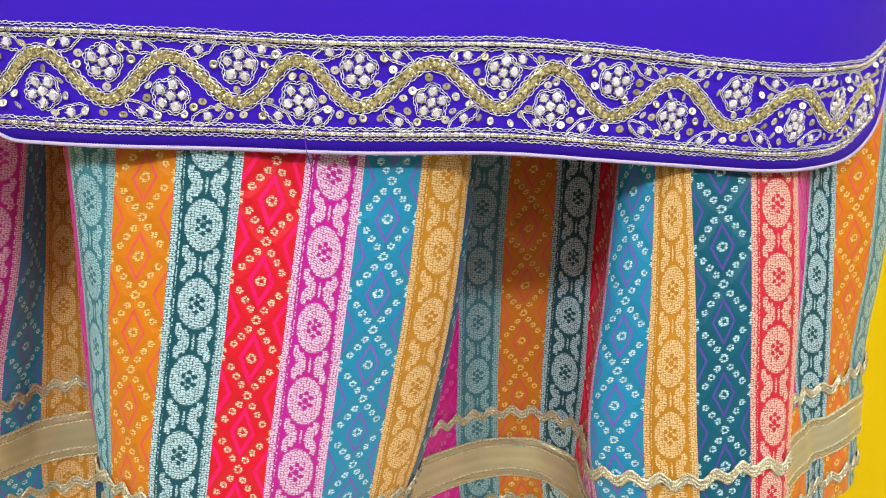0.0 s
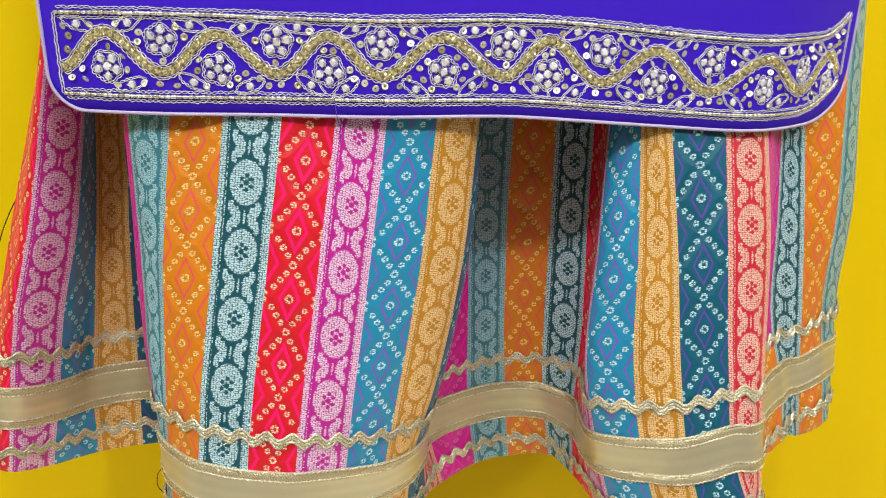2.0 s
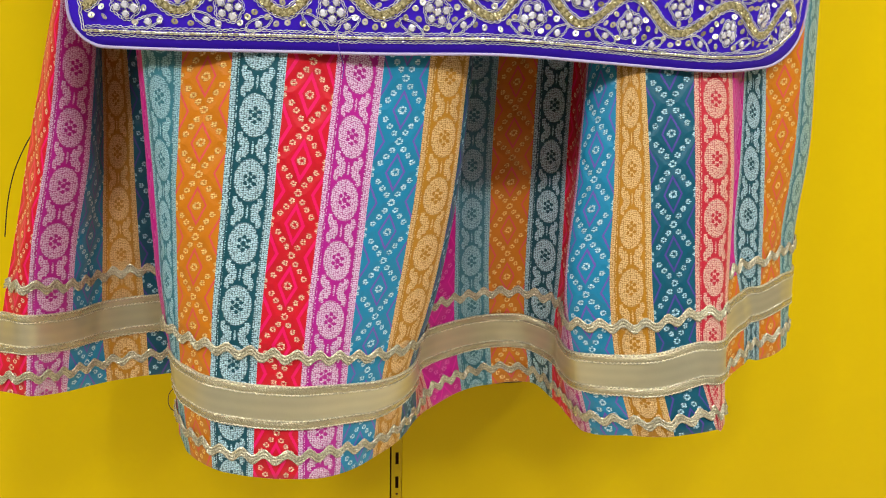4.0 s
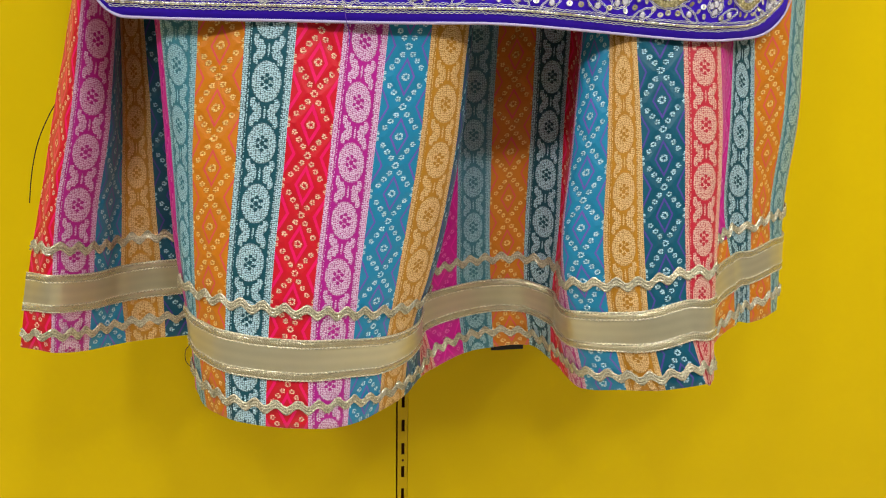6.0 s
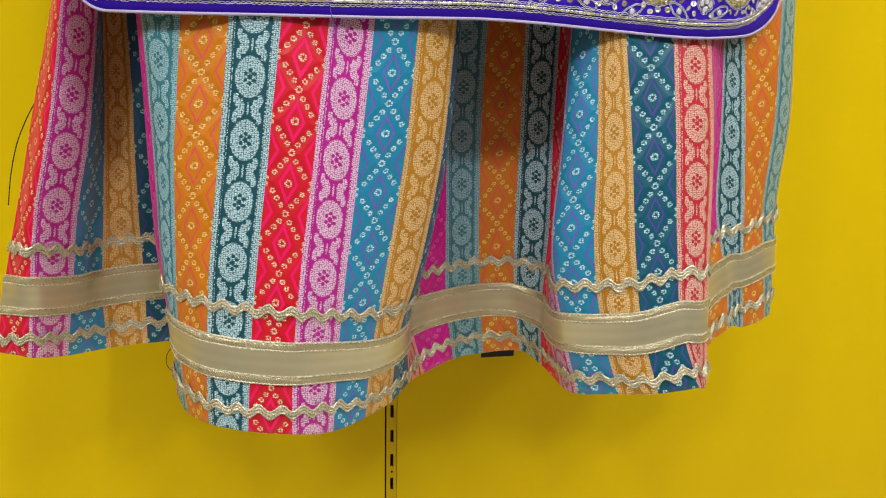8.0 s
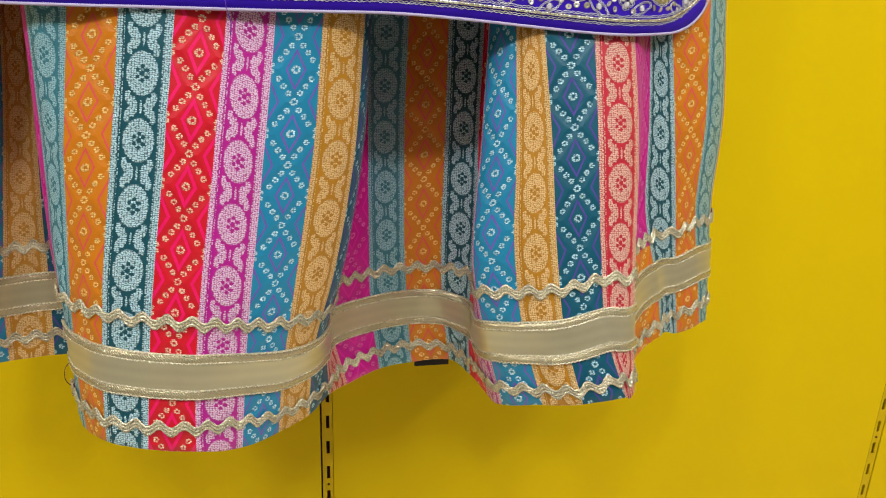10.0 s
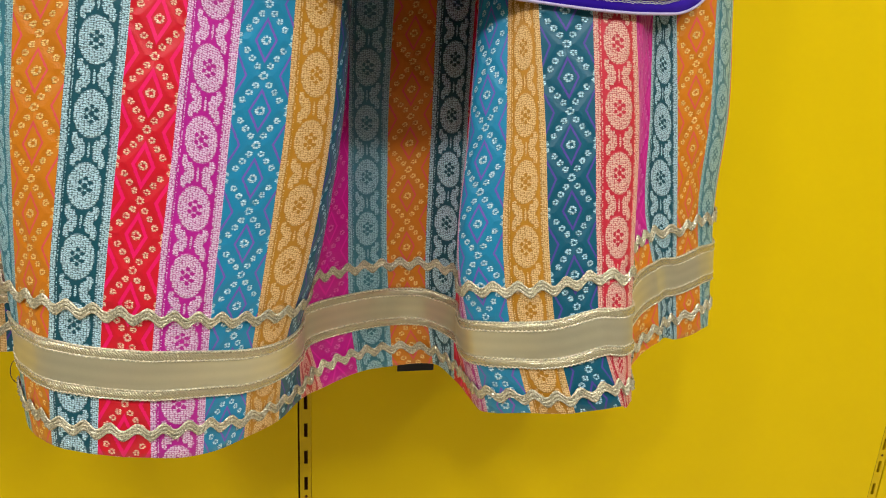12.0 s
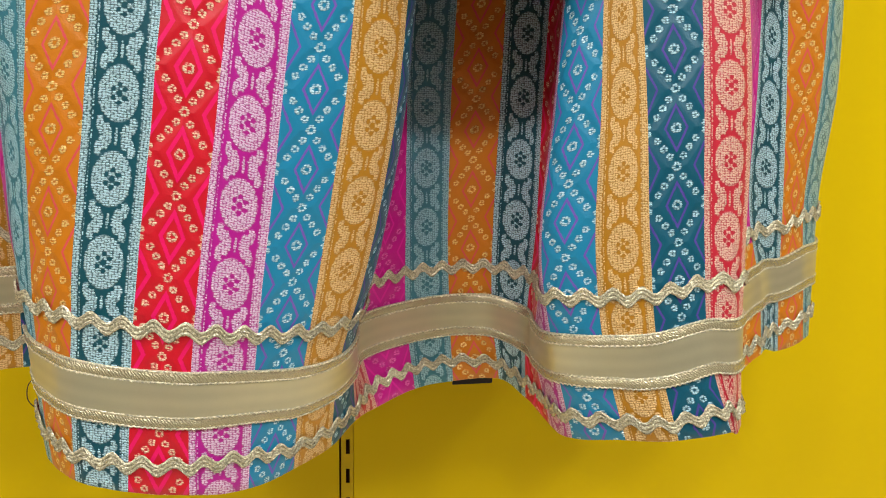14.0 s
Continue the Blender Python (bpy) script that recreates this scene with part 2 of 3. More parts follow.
YELLOW.node_tree.nodes["Principled BSDF"].inputs["Specular IOR Level"].default_value = 0.12
UPRIGHT = plain("yellow_metal", lin(222, 185, 4), 0.45, 0, 40, 0.06, 0.0003, 0.15)
UPRIGHT.node_tree.nodes["Principled BSDF"].inputs["Specular IOR Level"].default_value = 0.15
# brown that puts the shade inside slots and screw holes into the colour
SLOT_DARK = plain("slot_shadow_brown", lin(92, 50, 8), 0.8, 0, 60, 0.1)
# unseen room surfaces are greyed to hold down bounced light
MID_GREY = plain("mid_grey_paint", lin(128, 124, 118), 0.7, 0, 14, 0.04, 0.0004, 0.1)
# unseen floor is kept pale to bounce light onto the lower wall
TILE = plain("pale_floor_tile", lin(240, 232, 214), 0.25, 0, 5, 0.08, 0.0003, 0.1)
THREAD_BROWN = plain("brown_thread", lin(70, 42, 14), 0.8, 0, 300, 0.1)
THREAD_VIOLET = plain("violet_thread", lin(95, 50, 170), 0.6, 0, 300, 0.1)
GLOW, gt, gp = base("lamp_glow", 0.5)
gp.inputs["Emission Color"].default_value = (1.0, 0.95, 0.87, 1)
gp.inputs["Emission Strength"].default_value = 6.0


# ---- building helpers ----
def mesh_of(name, verts, faces, material, smooth=True, uvs=None):
    me = bpy.data.meshes.new(name)
    me.from_pydata([tuple(v) for v in verts], [], faces)
    if uvs is not None:
        layer = me.uv_layers.new(name="UVMap")
        for loop in me.loops:
            layer.data[loop.index].uv = uvs[loop.vertex_index]
    me.materials.append(material)
    if smooth:
        me.polygons.foreach_set("use_smooth", [True] * len(me.polygons))
    me.update()
    return me


def piece(name, me, parent=None, label=""):
    ob = new(name, me)
    if parent:
        ob.parent = parent
    return tagged(ob, label)


def part(name, bm, material, parent=None, label="", smooth=False):
    me = bpy.data.meshes.new(name)
    bm.to_mesh(me)
    bm.free()
    me.materials.append(material)
    if smooth:
        me.polygons.foreach_set("use_smooth", [True] * len(me.polygons))
    return piece(name, me, parent, label)


def thing(name, at, label, category, kind="", group=""):
    ob = new(name)
    ob.location = at
    bpy.context.view_layer.update()
    return tagged(ob, label, category, group, kind)


def under(ob, parent):
    """Parent without moving."""
    ob.parent = parent
    ob.matrix_parent_inverse = Matrix.Translation(parent.location).inverted()
    return ob


def box(bm, x0, x1, y0, y1, z0, z1, bevel=0.0):
    made = bmesh.ops.create_cube(bm, size=1, matrix=Matrix.LocRotScale(((x0 + x1) / 2, (y0 + y1) / 2, (z0 + z1) / 2), None, (x1 - x0, y1 - y0, z1 - z0)))
    if bevel:
        edges = list({e for v in made["verts"] for e in v.link_edges})
        bmesh.ops.bevel(bm, geom=edges, offset=bevel, segments=2, profile=0.5, affect="EDGES")


def tube(points, radius, sides=6, closed=False, flat=1.0, normals=None):
    """Vertices and faces of a round cord along points."""
    pts = [Vector(p) for p in points]
    verts, faces, n = [], [], len(pts)
    for i, p in enumerate(pts):
        a = pts[i - 1] if (i or closed) else p
        b = pts[(i + 1) % n] if (i < n - 1 or closed) else p
        way = (b - a).normalized()
        out = normals[i] if normals else Vector((0, -1, 0))
        across = way.cross(out)
        across = across.normalized() if across.length > 1e-6 else Vector((1, 0, 0))
        out = across.cross(way)
        for k in range(sides):
            ang = 2 * math.pi * k / sides
            verts.append(p + across * (radius * math.cos(ang)) + out * (radius * flat * math.sin(ang)))
    for i in range(n if closed else n - 1):
        j = (i + 1) % n
        for k in range(sides):
            l = (k + 1) % sides
            faces.append((i * sides + k, i * sides + l, j * sides + l, j * sides + k))
    if not closed:
        faces.append(tuple(range(sides))[::-1])
        faces.append(tuple((n - 1) * sides + k for k in range(sides)))
    return verts, faces


def join(shapes):
    verts, faces = [], []
    for v, f in shapes:
        off = len(verts)
        verts.extend(v)
        faces.extend(tuple(i + off for i in face) for face in f)
    return verts, faces


def spline(values, u):
    """A smooth curve through evenly spaced values."""
    n = len(values) - 1
    u = min(max(u, 0.0), float(n))
    i = min(int(u), n - 1)
    f = u - i
    p1, p2 = values[i], values[i + 1]
    p0 = values[i - 1] if i else 2 * p1 - p2
    p3 = values[i + 2] if i + 2 <= n else 2 * p2 - p1
    return 0.5 * (2 * p1 + (p2 - p0) * f + (2 * p0 - 5 * p1 + 4 * p2 - p3) * f * f + (3 * p1 - p0 - 3 * p2 + p3) * f ** 3)


# ---- the shop: floor, ceiling, walls ----
bm = bmesh.new()
box(bm, -3.6, 4.1, -5.2, 0.12, -0.1, 0.0)
tagged(part("floor", bm, TILE), "pale glossy shop floor, out of view", "floor", kind="structure")
bm = bmesh.new()
box(bm, -3.6, 4.1, -5.2, 0.12, CEILING, CEILING + 0.1)
tagged(part("ceiling", bm, MID_GREY), "mid-grey shop ceiling, out of view", "ceiling", kind="structure")
for name, dims in (("wall_west", (-3.7, -3.6, -5.2, 0.12)), ("wall_east", (4.1, 4.2, -5.2, 0.12)), ("wall_south", (-3.7, 4.2, -5.3, -5.2))):
    bm = bmesh.new()
    box(bm, *dims, 0.0, CEILING)
    tagged(part(name, bm, MID_GREY), "plain mid-grey shop wall, out of view", "wall", kind="structure")
bm = bmesh.new()
box(bm, -3.7, 4.2, 0.03, 0.12, 0.0, CEILING)
wall = tagged(part("wall_north", bm, SLOT_DARK), "yellow laminate display wall with slotted uprights", "wall", kind="structure")

BAY = 1.08
for x0, x1 in ((-3.6, -0.0125), (0.0085, BAY - 0.0085), (BAY + 0.0125, 4.1)):
    bm = bmesh.new()
    box(bm, x0, x1, 0.0, 0.018, 0.02, CEILING - 0.01, 0.0012)
    part("panel", bm, YELLOW, wall, "smooth yellow laminate panel")


def upright(x, mirror):
    """A slotted metal strip flush between two panels, with slots 25 mm high at 50 mm centres."""
    xs = [-0.0098, -0.0029, 0.0029, 0.0080]
    if mirror:
        xs = [-c for c in xs][::-1]
    verts, faces = [], []

    def quad(a, b, c, d, y=0.0005):
        i = len(verts)
        verts.extend([(x + a, y, c), (x + b, y, c), (x + b, y, d), (x + a, y, d)])
        faces.append((i, i + 1, i + 2, i + 3))

    z, low, high = 0.02, 0.02, CEILING - 0.02
    quad(xs[0], xs[1], low, high)
    quad(xs[2], xs[3], low, high)
    k = 1
    while k * 0.05 + 0.025 < high:
        b, t = k * 0.05, k * 0.05 + 0.0245
        quad(xs[1], xs[2], z, b)
        for xa, xb in ((xs[1], xs[1]), (xs[2], xs[2])):
            i = len(verts)
            verts.extend([(x + xa, 0.0005, b), (x + xa, 0.004, b), (x + xa, 0.004, t), (x + xa, 0.0005, t)])
            faces.append((i, i + 1, i + 2, i + 3))
        z = t
        k += 1
    quad(xs[1], xs[2], z, high)
    strip = piece("upright", mesh_of("upright", verts, faces, UPRIGHT, False), wall, "yellow slotted metal upright")
    # screw hole drawn as a dark disc on the strip
    bm = bmesh.new()
    bmesh.ops.create_cone(bm, cap_ends=True, segments=10, radius1=0.0024, radius2=0.0018, depth=0.0016, matrix=pose(x, -0.0003, 0.5875, 90))
    part("screw", bm, SLOT_DARK, strip, "small dark disc for a screw hole")


upright(0.0, False)
upright(BAY, True)

# ---- ceiling lamps ----
for sx, sy, watts in SPOTS:
    lamp = thing("ceiling_spot", (sx, sy, CEILING), "round ceiling spotlight out of view, switched on", "lamp", group="ceiling spotlights")
    bm = bmesh.new()
    bmesh.ops.create_cone(bm, cap_ends=False, segments=24, radius1=0.075, radius2=0.06, depth=0.12, matrix=pose(0, 0, -0.06))
    part("housing", bm, MID_GREY, lamp, smooth=True)
    bm = bmesh.new()
    bmesh.ops.create_circle(bm, cap_ends=True, segments=24, radius=0.055, matrix=pose(0, 0, -0.10, 180))
    part("bulb", bm, GLOW, lamp, "glowing lamp face")
lamp = thing("added_linear_lamp", (0.4, STEEP_LAMP_Y, CEILING), "unseen long ceiling lamp added for steep light", "lamp")
bm = bmesh.new()
for a in (-0.05, 0.042):
    box(bm, -1.32, 1.32, a, a + 0.008, -0.045, 0.0, 0.001)
box(bm, -1.32, 1.32, -0.042, 0.042, -0.008, 0.0)
part("housing", bm, MID_GREY, lamp)
bm = bmesh.new()
box(bm, -1.3, 1.3, -0.041, 0.041, -0.03, -0.009)
part("diffuser", bm, GLOW, lamp, "glowing diffuser")
for sx, sy in FILL_PANELS:
    lamp = thing("fill_ceiling_panel", (sx, sy, CEILING), "unseen square ceiling panel added as fill light", "lamp", group="ceiling light panels")
    bm = bmesh.new()
    for a in (-0.305, 0.29):
        box(bm, a, a + 0.015, -0.305, 0.305, -0.02, 0.0)
        box(bm, -0.29, 0.29, a, a + 0.015, -0.02, 0.0)
    part("frame", bm, MID_GREY, lamp)
    bm = bmesh.new()
    box(bm, -0.29, 0.29, -0.29, 0.29, -0.012, -0.004)
    part("diffuser", bm, GLOW, lamp, "glowing diffuser")

# ---- the skirt ----
# plan of the folds at stripe borders, at five heights from under the tunic down to the hem
TOP_X = [-0.401, -0.378, -0.354, -0.368, -0.344, -0.303, -0.299, -0.287, -0.249, -0.201, -0.150, -0.104, -0.058, -0.014, 0.029, 0.040,
         0.038, 0.046, 0.097, 0.145, 0.186, 0.183, 0.161, 0.184, 0.211, 0.269, 0.321, 0.357, 0.388, 0.446, 0.486, 0.506]
UPPER_X = [-0.431, -0.403, -0.372, -0.374, -0.344, -0.305, -0.301, -0.288, -0.263, -0.217, -0.167, -0.122, -0.075, -0.027, 0.018, 0.031,
           0.029, 0.045, 0.092, 0.142, 0.179, 0.176, 0.154, 0.185, 0.221, 0.274, 0.327, 0.364, 0.404, 0.454, 0.496, 0.520]
MIDDLE_X = [-0.460, -0.433, -0.400, -0.384, -0.344, -0.306, -0.302, -0.288, -0.271, -0.233, -0.185, -0.140, -0.092, -0.048, -0.005, 0.010,
            0.008, 0.046, 0.092, 0.138, 0.175, 0.168, 0.146, 0.184, 0.228, 0.277, 0.324, 0.369, 0.418, 0.453, 0.493, 0.513]
LOWER_X = [-0.483, -0.446, -0.414, -0.391, -0.343, -0.299, -0.295, -0.284, -0.274, -0.241, -0.195, -0.150, -0.103, -0.064, -0.030, -0.013,
           -0.005, 0.047, 0.096, 0.140, 0.167, 0.162, 0.162, 0.196, 0.238, 0.284, 0.322, 0.390, 0.427, 0.465, 0.499, 0.503]
HEM_X = [-0.496, -0.457, -0.426, -0.391, -0.345, -0.298, -0.294, -0.284, -0.270, -0.243, -0.200, -0.154, -0.109, -0.071, -0.037, -0.011,
         0.014, 0.058, 0.102, 0.150, 0.168, 0.180, 0.181, 0.217, 0.258, 0.307, 0.323, 0.400, 0.437, 0.475, 0.503, 0.494]
TOP_Y = [-0.250, -0.300, -0.240, -0.155, -0.135, -0.150, -0.305, -0.345, -0.360, -0.372, -0.379, -0.382, -0.381, -0.380, -0.362, -0.315,
         -0.255, -0.212, -0.200, -0.200, -0.215, -0.275, -0.340, -0.362, -0.370, -0.360, -0.343, -0.305, -0.296, -0.275, -0.240, -0.195]
HEM_Y = [-0.300, -0.315, -0.275, -0.235, -0.220, -0.212, -0.310, -0.365, -0.393, -0.430, -0.443, -0.442, -0.421, -0.393, -0.355, -0.322,
         -0.282, -0.250, -0.238, -0.255, -0.300, -0.350, -0.410, -0.445, -0.458, -0.462, -0.447, -0.345, -0.318, -0.302, -0.270, -0.225]
HEM_Z = [1.010, 1.009, 0.989, 0.977, 0.974, 0.968, 0.956, 0.976, 0.970, 0.976, 0.973, 0.965, 0.951, 0.949, 0.945, 0.951,
         0.944, 0.945, 0.945, 0.954, 0.954, 0.951, 0.975, 0.991, 1.000, 1.004, 1.002, 1.017, 1.007, 1.011, 1.003, 1.003]
# how far the trimmings ride above their usual height
LIFT = [-0.008, -0.001, 0.001, 0.001, 0.003, 0.003, 0.005, 0.008, 0.010, 0.003, 0.001, 0.003, 0.007, -0.000, 0.000, -0.007,
        -0.000, -0.001, -0.000, -0.005, -0.004, 0.007, -0.000, -0.006, -0.008, -0.003, -0.003, -0.005, 0.004, 0.006, 0.008, 0.008]
SPAN, LEVEL = 31, 1.39


def hem_z(u):
    return spline(HEM_Z, u)


KNOTS = (0.0, 0.3, 0.6, 0.82, 1.0)


def down_curve(values, f):
    """A smooth curve down the skirt through its values at the five heights."""
    gaps = [b - a for a, b in zip(KNOTS, KNOTS[1:])]
    rise = [(b - a) / g for a, b, g in zip(values, values[1:], gaps)]
    way = [rise[0]] + [(rise[i - 1] * gaps[i] + rise[i] * gaps[i - 1]) / (gaps[i - 1] + gaps[i]) for i in (1, 2, 3)] + [rise[3]]
    if f <= 0:
        return values[0] + way[0] * f
    if f >= 1:
        return values[4] + way[4] * (f - 1)
    i = max(k for k in range(4) if f >= KNOTS[k])
    g, t = gaps[i], (f - KNOTS[i]) / gaps[i]
    return ((2 * t ** 3 - 3 * t * t + 1) * values[i] + (t ** 3 - 2 * t * t + t) * g * way[i]
            + (3 * t * t - 2 * t ** 3) * values[i + 1] + (t ** 3 - t * t) * g * way[i + 1])


def skirt_at(u, h):
    """A place on the skirt: u counts stripes from the side, h is the height above the hem."""
    hz = hem_z(u)
    z = hz + h
    f = (LEVEL - z) / (LEVEL - hz)
    f = max(f, -0.35)
    x = down_curve([spline(row, u) for row in (TOP_X, UPPER_X, MIDDLE_X, LOWER_X, HEM_X)], f)
    y = spline(TOP_Y, u) * (1 - f) + spline(HEM_Y, u) * f
    soft = noise.noise((u * 0.9, h * 7, 3.1)) * 0.0030 + noise.noise((u * 2.3, h * 21, 8.7)) * 0.0010
    flutter = noise.noise((u * 0.8, 5.5, 0.2)) * 0.004 * max(0.0, 1 - h / 0.12)
    if 26 < u < 27:
        x -= 0.020 * math.sin(math.pi * (u - 26)) * min(1.0, max(0.0, f))
    return Vector((x + soft * 0.5, y + soft + flutter, z))


def lifted(u, h):
    return h + spline(LIFT, u)


def skirt_out(u, h):
    e = 0.06
    a = skirt_at(min(u + e, SPAN), h) - skirt_at(max(u - e, 0), h)
    b = skirt_at(u, h + 0.008) - skirt_at(u, h - 0.008)
    return a.cross(b).normalized()


skirt = thing("skirt", (0.0, -0.28, 0.96), "multicoloured striped brocade skirt with gold ribbon and rickrack hem", "skirt")
COLS, ROWS_UP, TOP_H = 10, 84, 0.60
# heights of one motif's middle above the hem, stripe by stripe
MIDDLE = {1: 0.185, 7: 0.195, 8: 0.279, 9: 0.305, 10: 0.33, 11: 0.302, 12: 0.3355, 13: 0.37, 17: 0.238, 18: 0.2722, 19: 0.3025, 22: 0.256, 23: 0.1655, 24: 0.257, 25: 0.2285, 27: 0.193, 28: 0.29}
RUNS = [(k, k + 1, {27: "green", 29: "teal"}.get(k, ORDER[(k + 4) % 10]), 0.0, TOP_H) for k in range(SPAN) if k != 26]
RUNS += [(26, 26.5, "magenta", 0.0, TOP_H), (26.5, 27, "orange", 0.0, 0.118), (26.5, 27, "magenta", 0.118, TOP_H)]
for k, end, colour, low, high in RUNS:
    verts, faces, uvs = [], [], []
    heights = [(low + (high - low) * r / ROWS_UP, 0.0) for r in range(ROWS_UP + 1)]
    if not low:
        heights = [(0.004, -0.005), (0.0, -0.0035), (-0.0012, -0.0015)] + heights
    shift = 0.5 - MIDDLE.get(k, 0.031 * int(k)) / REPEAT + 10
    for h, off in heights:
        for c in range(COLS + 1):
            u = k + (end - k) * c / COLS
            verts.append(skirt_at(u, h) + skirt_out(u, h) * off)
            uvs.append((c / COLS, h / REPEAT + shift + 0.5))
    for r in range(len(heights) - 1):
        for c in range(COLS):
            i = r * (COLS + 1) + c
            faces.append((i, i + 1, i + COLS + 2, i + COLS + 1))
    ob = piece("stripe", mesh_of("stripe", verts, faces, CLOTH[colour], True, uvs), None, CLOTH_WORDS[colour])
    under(ob, skirt)

# the plain back
verts, faces = [], []
for r in range(15):
    h = 0.59 * r / 14
    left, right = skirt_at(0, h), skirt_at(SPAN, h)
    for i in range(41):
        f = i / 40
        p = right.lerp(left, f)
        p.y += max(0.0, math.sin(math.pi * f)) ** 0.16 * 0.165 + 0.006 * math.sin(f * 25) * math.sin(math.pi * f)
        p.z = p.z - 0.085 * math.sin(math.pi * f) ** 2 if r == 0 else p.z
        verts.append(p)
for r in range(14):
    for i in range(40):
        a = r * 41 + i
        faces.append((a, a + 1, a + 42, a + 41))
ob = piece("back", mesh_of("back", verts, faces, LINING), None, "dark back of the skirt")
under(ob, skirt)


# black strip added where the hem's back shows a dark bit
bm = bmesh.new()
box(bm, 0.125, 0.177, -0.127, -0.1245, 0.877, 0.965, 0.0008)
under(part("hem_tape", bm, LINING, None, "short black strip hanging inside the hem"), skirt)


def along_skirt(step):
    """Stripe counts at even steps along the hem, with the length so far."""
    out, s, last = [], 0.0, None
    for i in range(6001):
        u = SPAN * i / 6000
        p = skirt_at(u, 0.08)
        p.z = 0
        if last is not None:
            s += (p - last).length
        last = p
        if s >= len(out) * step:
            out.append((u, s))
    return out


# gold ribbon with its stitched metallic edges
path = along_skirt(0.005)
LOW, HIGH = 0.0535, 0.1005
verts, faces, uvs = [], [], []
levels = [(LOW, 0.0005), (LOW, 0.0018)] + [(LOW + (HIGH - LOW) * r / 8, 0.0023) for r in range(1, 8)] + [(HIGH, 0.0018), (HIGH, 0.0005)]
for u, s in path:
    puff = 0.0012 * noise.noise((s * 14, 2.2, 0.4))
    for h, off in levels:
        bulge = puff * math.sin(math.pi * min(1, max(0, (h - LOW) / (HIGH - LOW))))
        verts.append(skirt_at(u, lifted(u, h) + 0.0015 * noise.noise((s * 9, 0, 1))) + skirt_out(u, lifted(u, h)) * (off + bulge))
        uvs.append((s, h))
w = len(levels)
for i in range(len(path) - 1):
    for j in range(w - 1):
        a = i * w + j
        faces.append((a, a + w, a + w + 1, a + 1))
ribbon = under(piece("ribbon", mesh_of("ribbon", verts, faces, RIBBON, True, uvs), None, "beige gold sheer ribbon band"), skirt)

path = along_skirt(0.0021)
for low, high in ((LOW + 0.0008, LOW + 0.0094), (HIGH - 0.0094, HIGH - 0.0008)):
    verts, faces, uvs = [], [], []
    for u, s in path:
        n = skirt_out(u, lifted(u, low))
        wob = 0.0015 * noise.noise((s * 9, 0, 1))
        for j, off in enumerate((0.0023, 0.0030, 0.0031, 0.0030, 0.0023)):
            h = low + (high - low) * j / 4
            verts.append(skirt_at(u, lifted(u, h) + wob) + n * off)
            uvs.append((s, h))
    faces = [(i * 5 + j, i * 5 + 5 + j, i * 5 + 6 + j, i * 5 + 1 + j) for i in range(len(path) - 1) for j in range(4)]
    under(piece("edge_band", mesh_of("edge_band", verts, faces, BAND, True, uvs), None, "glittering woven gold edge band"), skirt)

for h, radius in ((LOW + 0.0006, 0.0009), (LOW + 0.0094, 0.0010), (HIGH - 0.0094, 0.0010), (HIGH - 0.0006, 0.0011)):
    pts, outs = [], []
    for i, (u, s) in enumerate(path):
        n = skirt_out(u, h)
        wob = 0.0015 * noise.noise((s * 9, 0, 1))
        pts.append(skirt_at(u, lifted(u, h) + wob + 0.0006 * math.sin(s * 1500)) + n * (0.0026 + 0.0004 * math.sin(s * 900)))
        outs.append(n)
    v, f = tube(pts, radius, 5, normals=outs, flat=0.55)
    cord = under(piece("edge_cord", mesh_of("edge_cord", v, f, RIBBON_EDGE), None, "glittering gold edge cord"), skirt)

# two rows of rickrack braid: a wavy flat plait of four ridges
RIDGES = [(-0.0053, 0.0)] + [((k - 1) * 0.0036 + d, o) for k in range(3) for d, o in ((-0.0012, 0.0002), (0.0, 0.0021), (0.0012, 0.0002))] + [(0.0053, 0.0)]
for row, (level, phase) in enumerate(((0.132, 0.0), (0.023, 1.3))):
    verts, faces, w = [], [], len(RIDGES)
    for i, (u, s) in enumerate(path):
        n = skirt_out(u, level)
        wave = 0.0037 * math.sin(2 * math.pi * s / 0.0228 + phase + 0.5 * noise.noise((s * 8, row, 0)))
        rise = lifted(u, level) + wave + 0.003 * noise.noise((s * 5, row + 4, 0))
        for j, (across, out) in enumerate(RIDGES):
            nick = 0.0007 * math.sin(s * 1500 + (j // 3) * 2.1)
            verts.append(skirt_at(u, rise + across + 0.3 * nick) + n * (0.0018 + out + (nick if out > 0 else 0)))
    for i in range(len(path) - 1):
        for j in range(w - 1):
            a = i * w + j
            faces.append((a, a + w, a + w + 1, a + 1))
    under(piece("rickrack_braid", mesh_of("rickrack_braid", verts, faces, RICK), None, "wavy champagne gold rickrack braid"), skirt)

# ---- the tunic with its embroidered border ----
tunic = thing("tunic", (0.04, -0.38, 1.40), "violet tunic with gold and crystal embroidered border over the skirt", "tunic")
X0, X1 = -0.347, 0.441


def front_y(x, z):
    return -0.391 + 0.3 * x * x + 1.6 * max(0.0, x - 0.25) ** 2 + 0.0025 * math.sin(x * 33 + 0.6) + 0.03 * max(0, z - 1.5)


def edge_z(x):
    """The lower edge without its rounded corners."""
    f = min(1.0, max(0.0, (x - 0.03) / 0.30))
    return 1.4020 - 0.0192 * f * f * (3 - 2 * f)


def bottom_z(x):
    z = edge_z(x)
    for corner, r, tall in ((X0, 0.032, 1.0), (X1, 0.075, 0.60)):
        d = r - abs(x - corner)
        if d > 0:
            z += tall * (r - math.sqrt(max(0.0, r * r - d * d)))
    return z


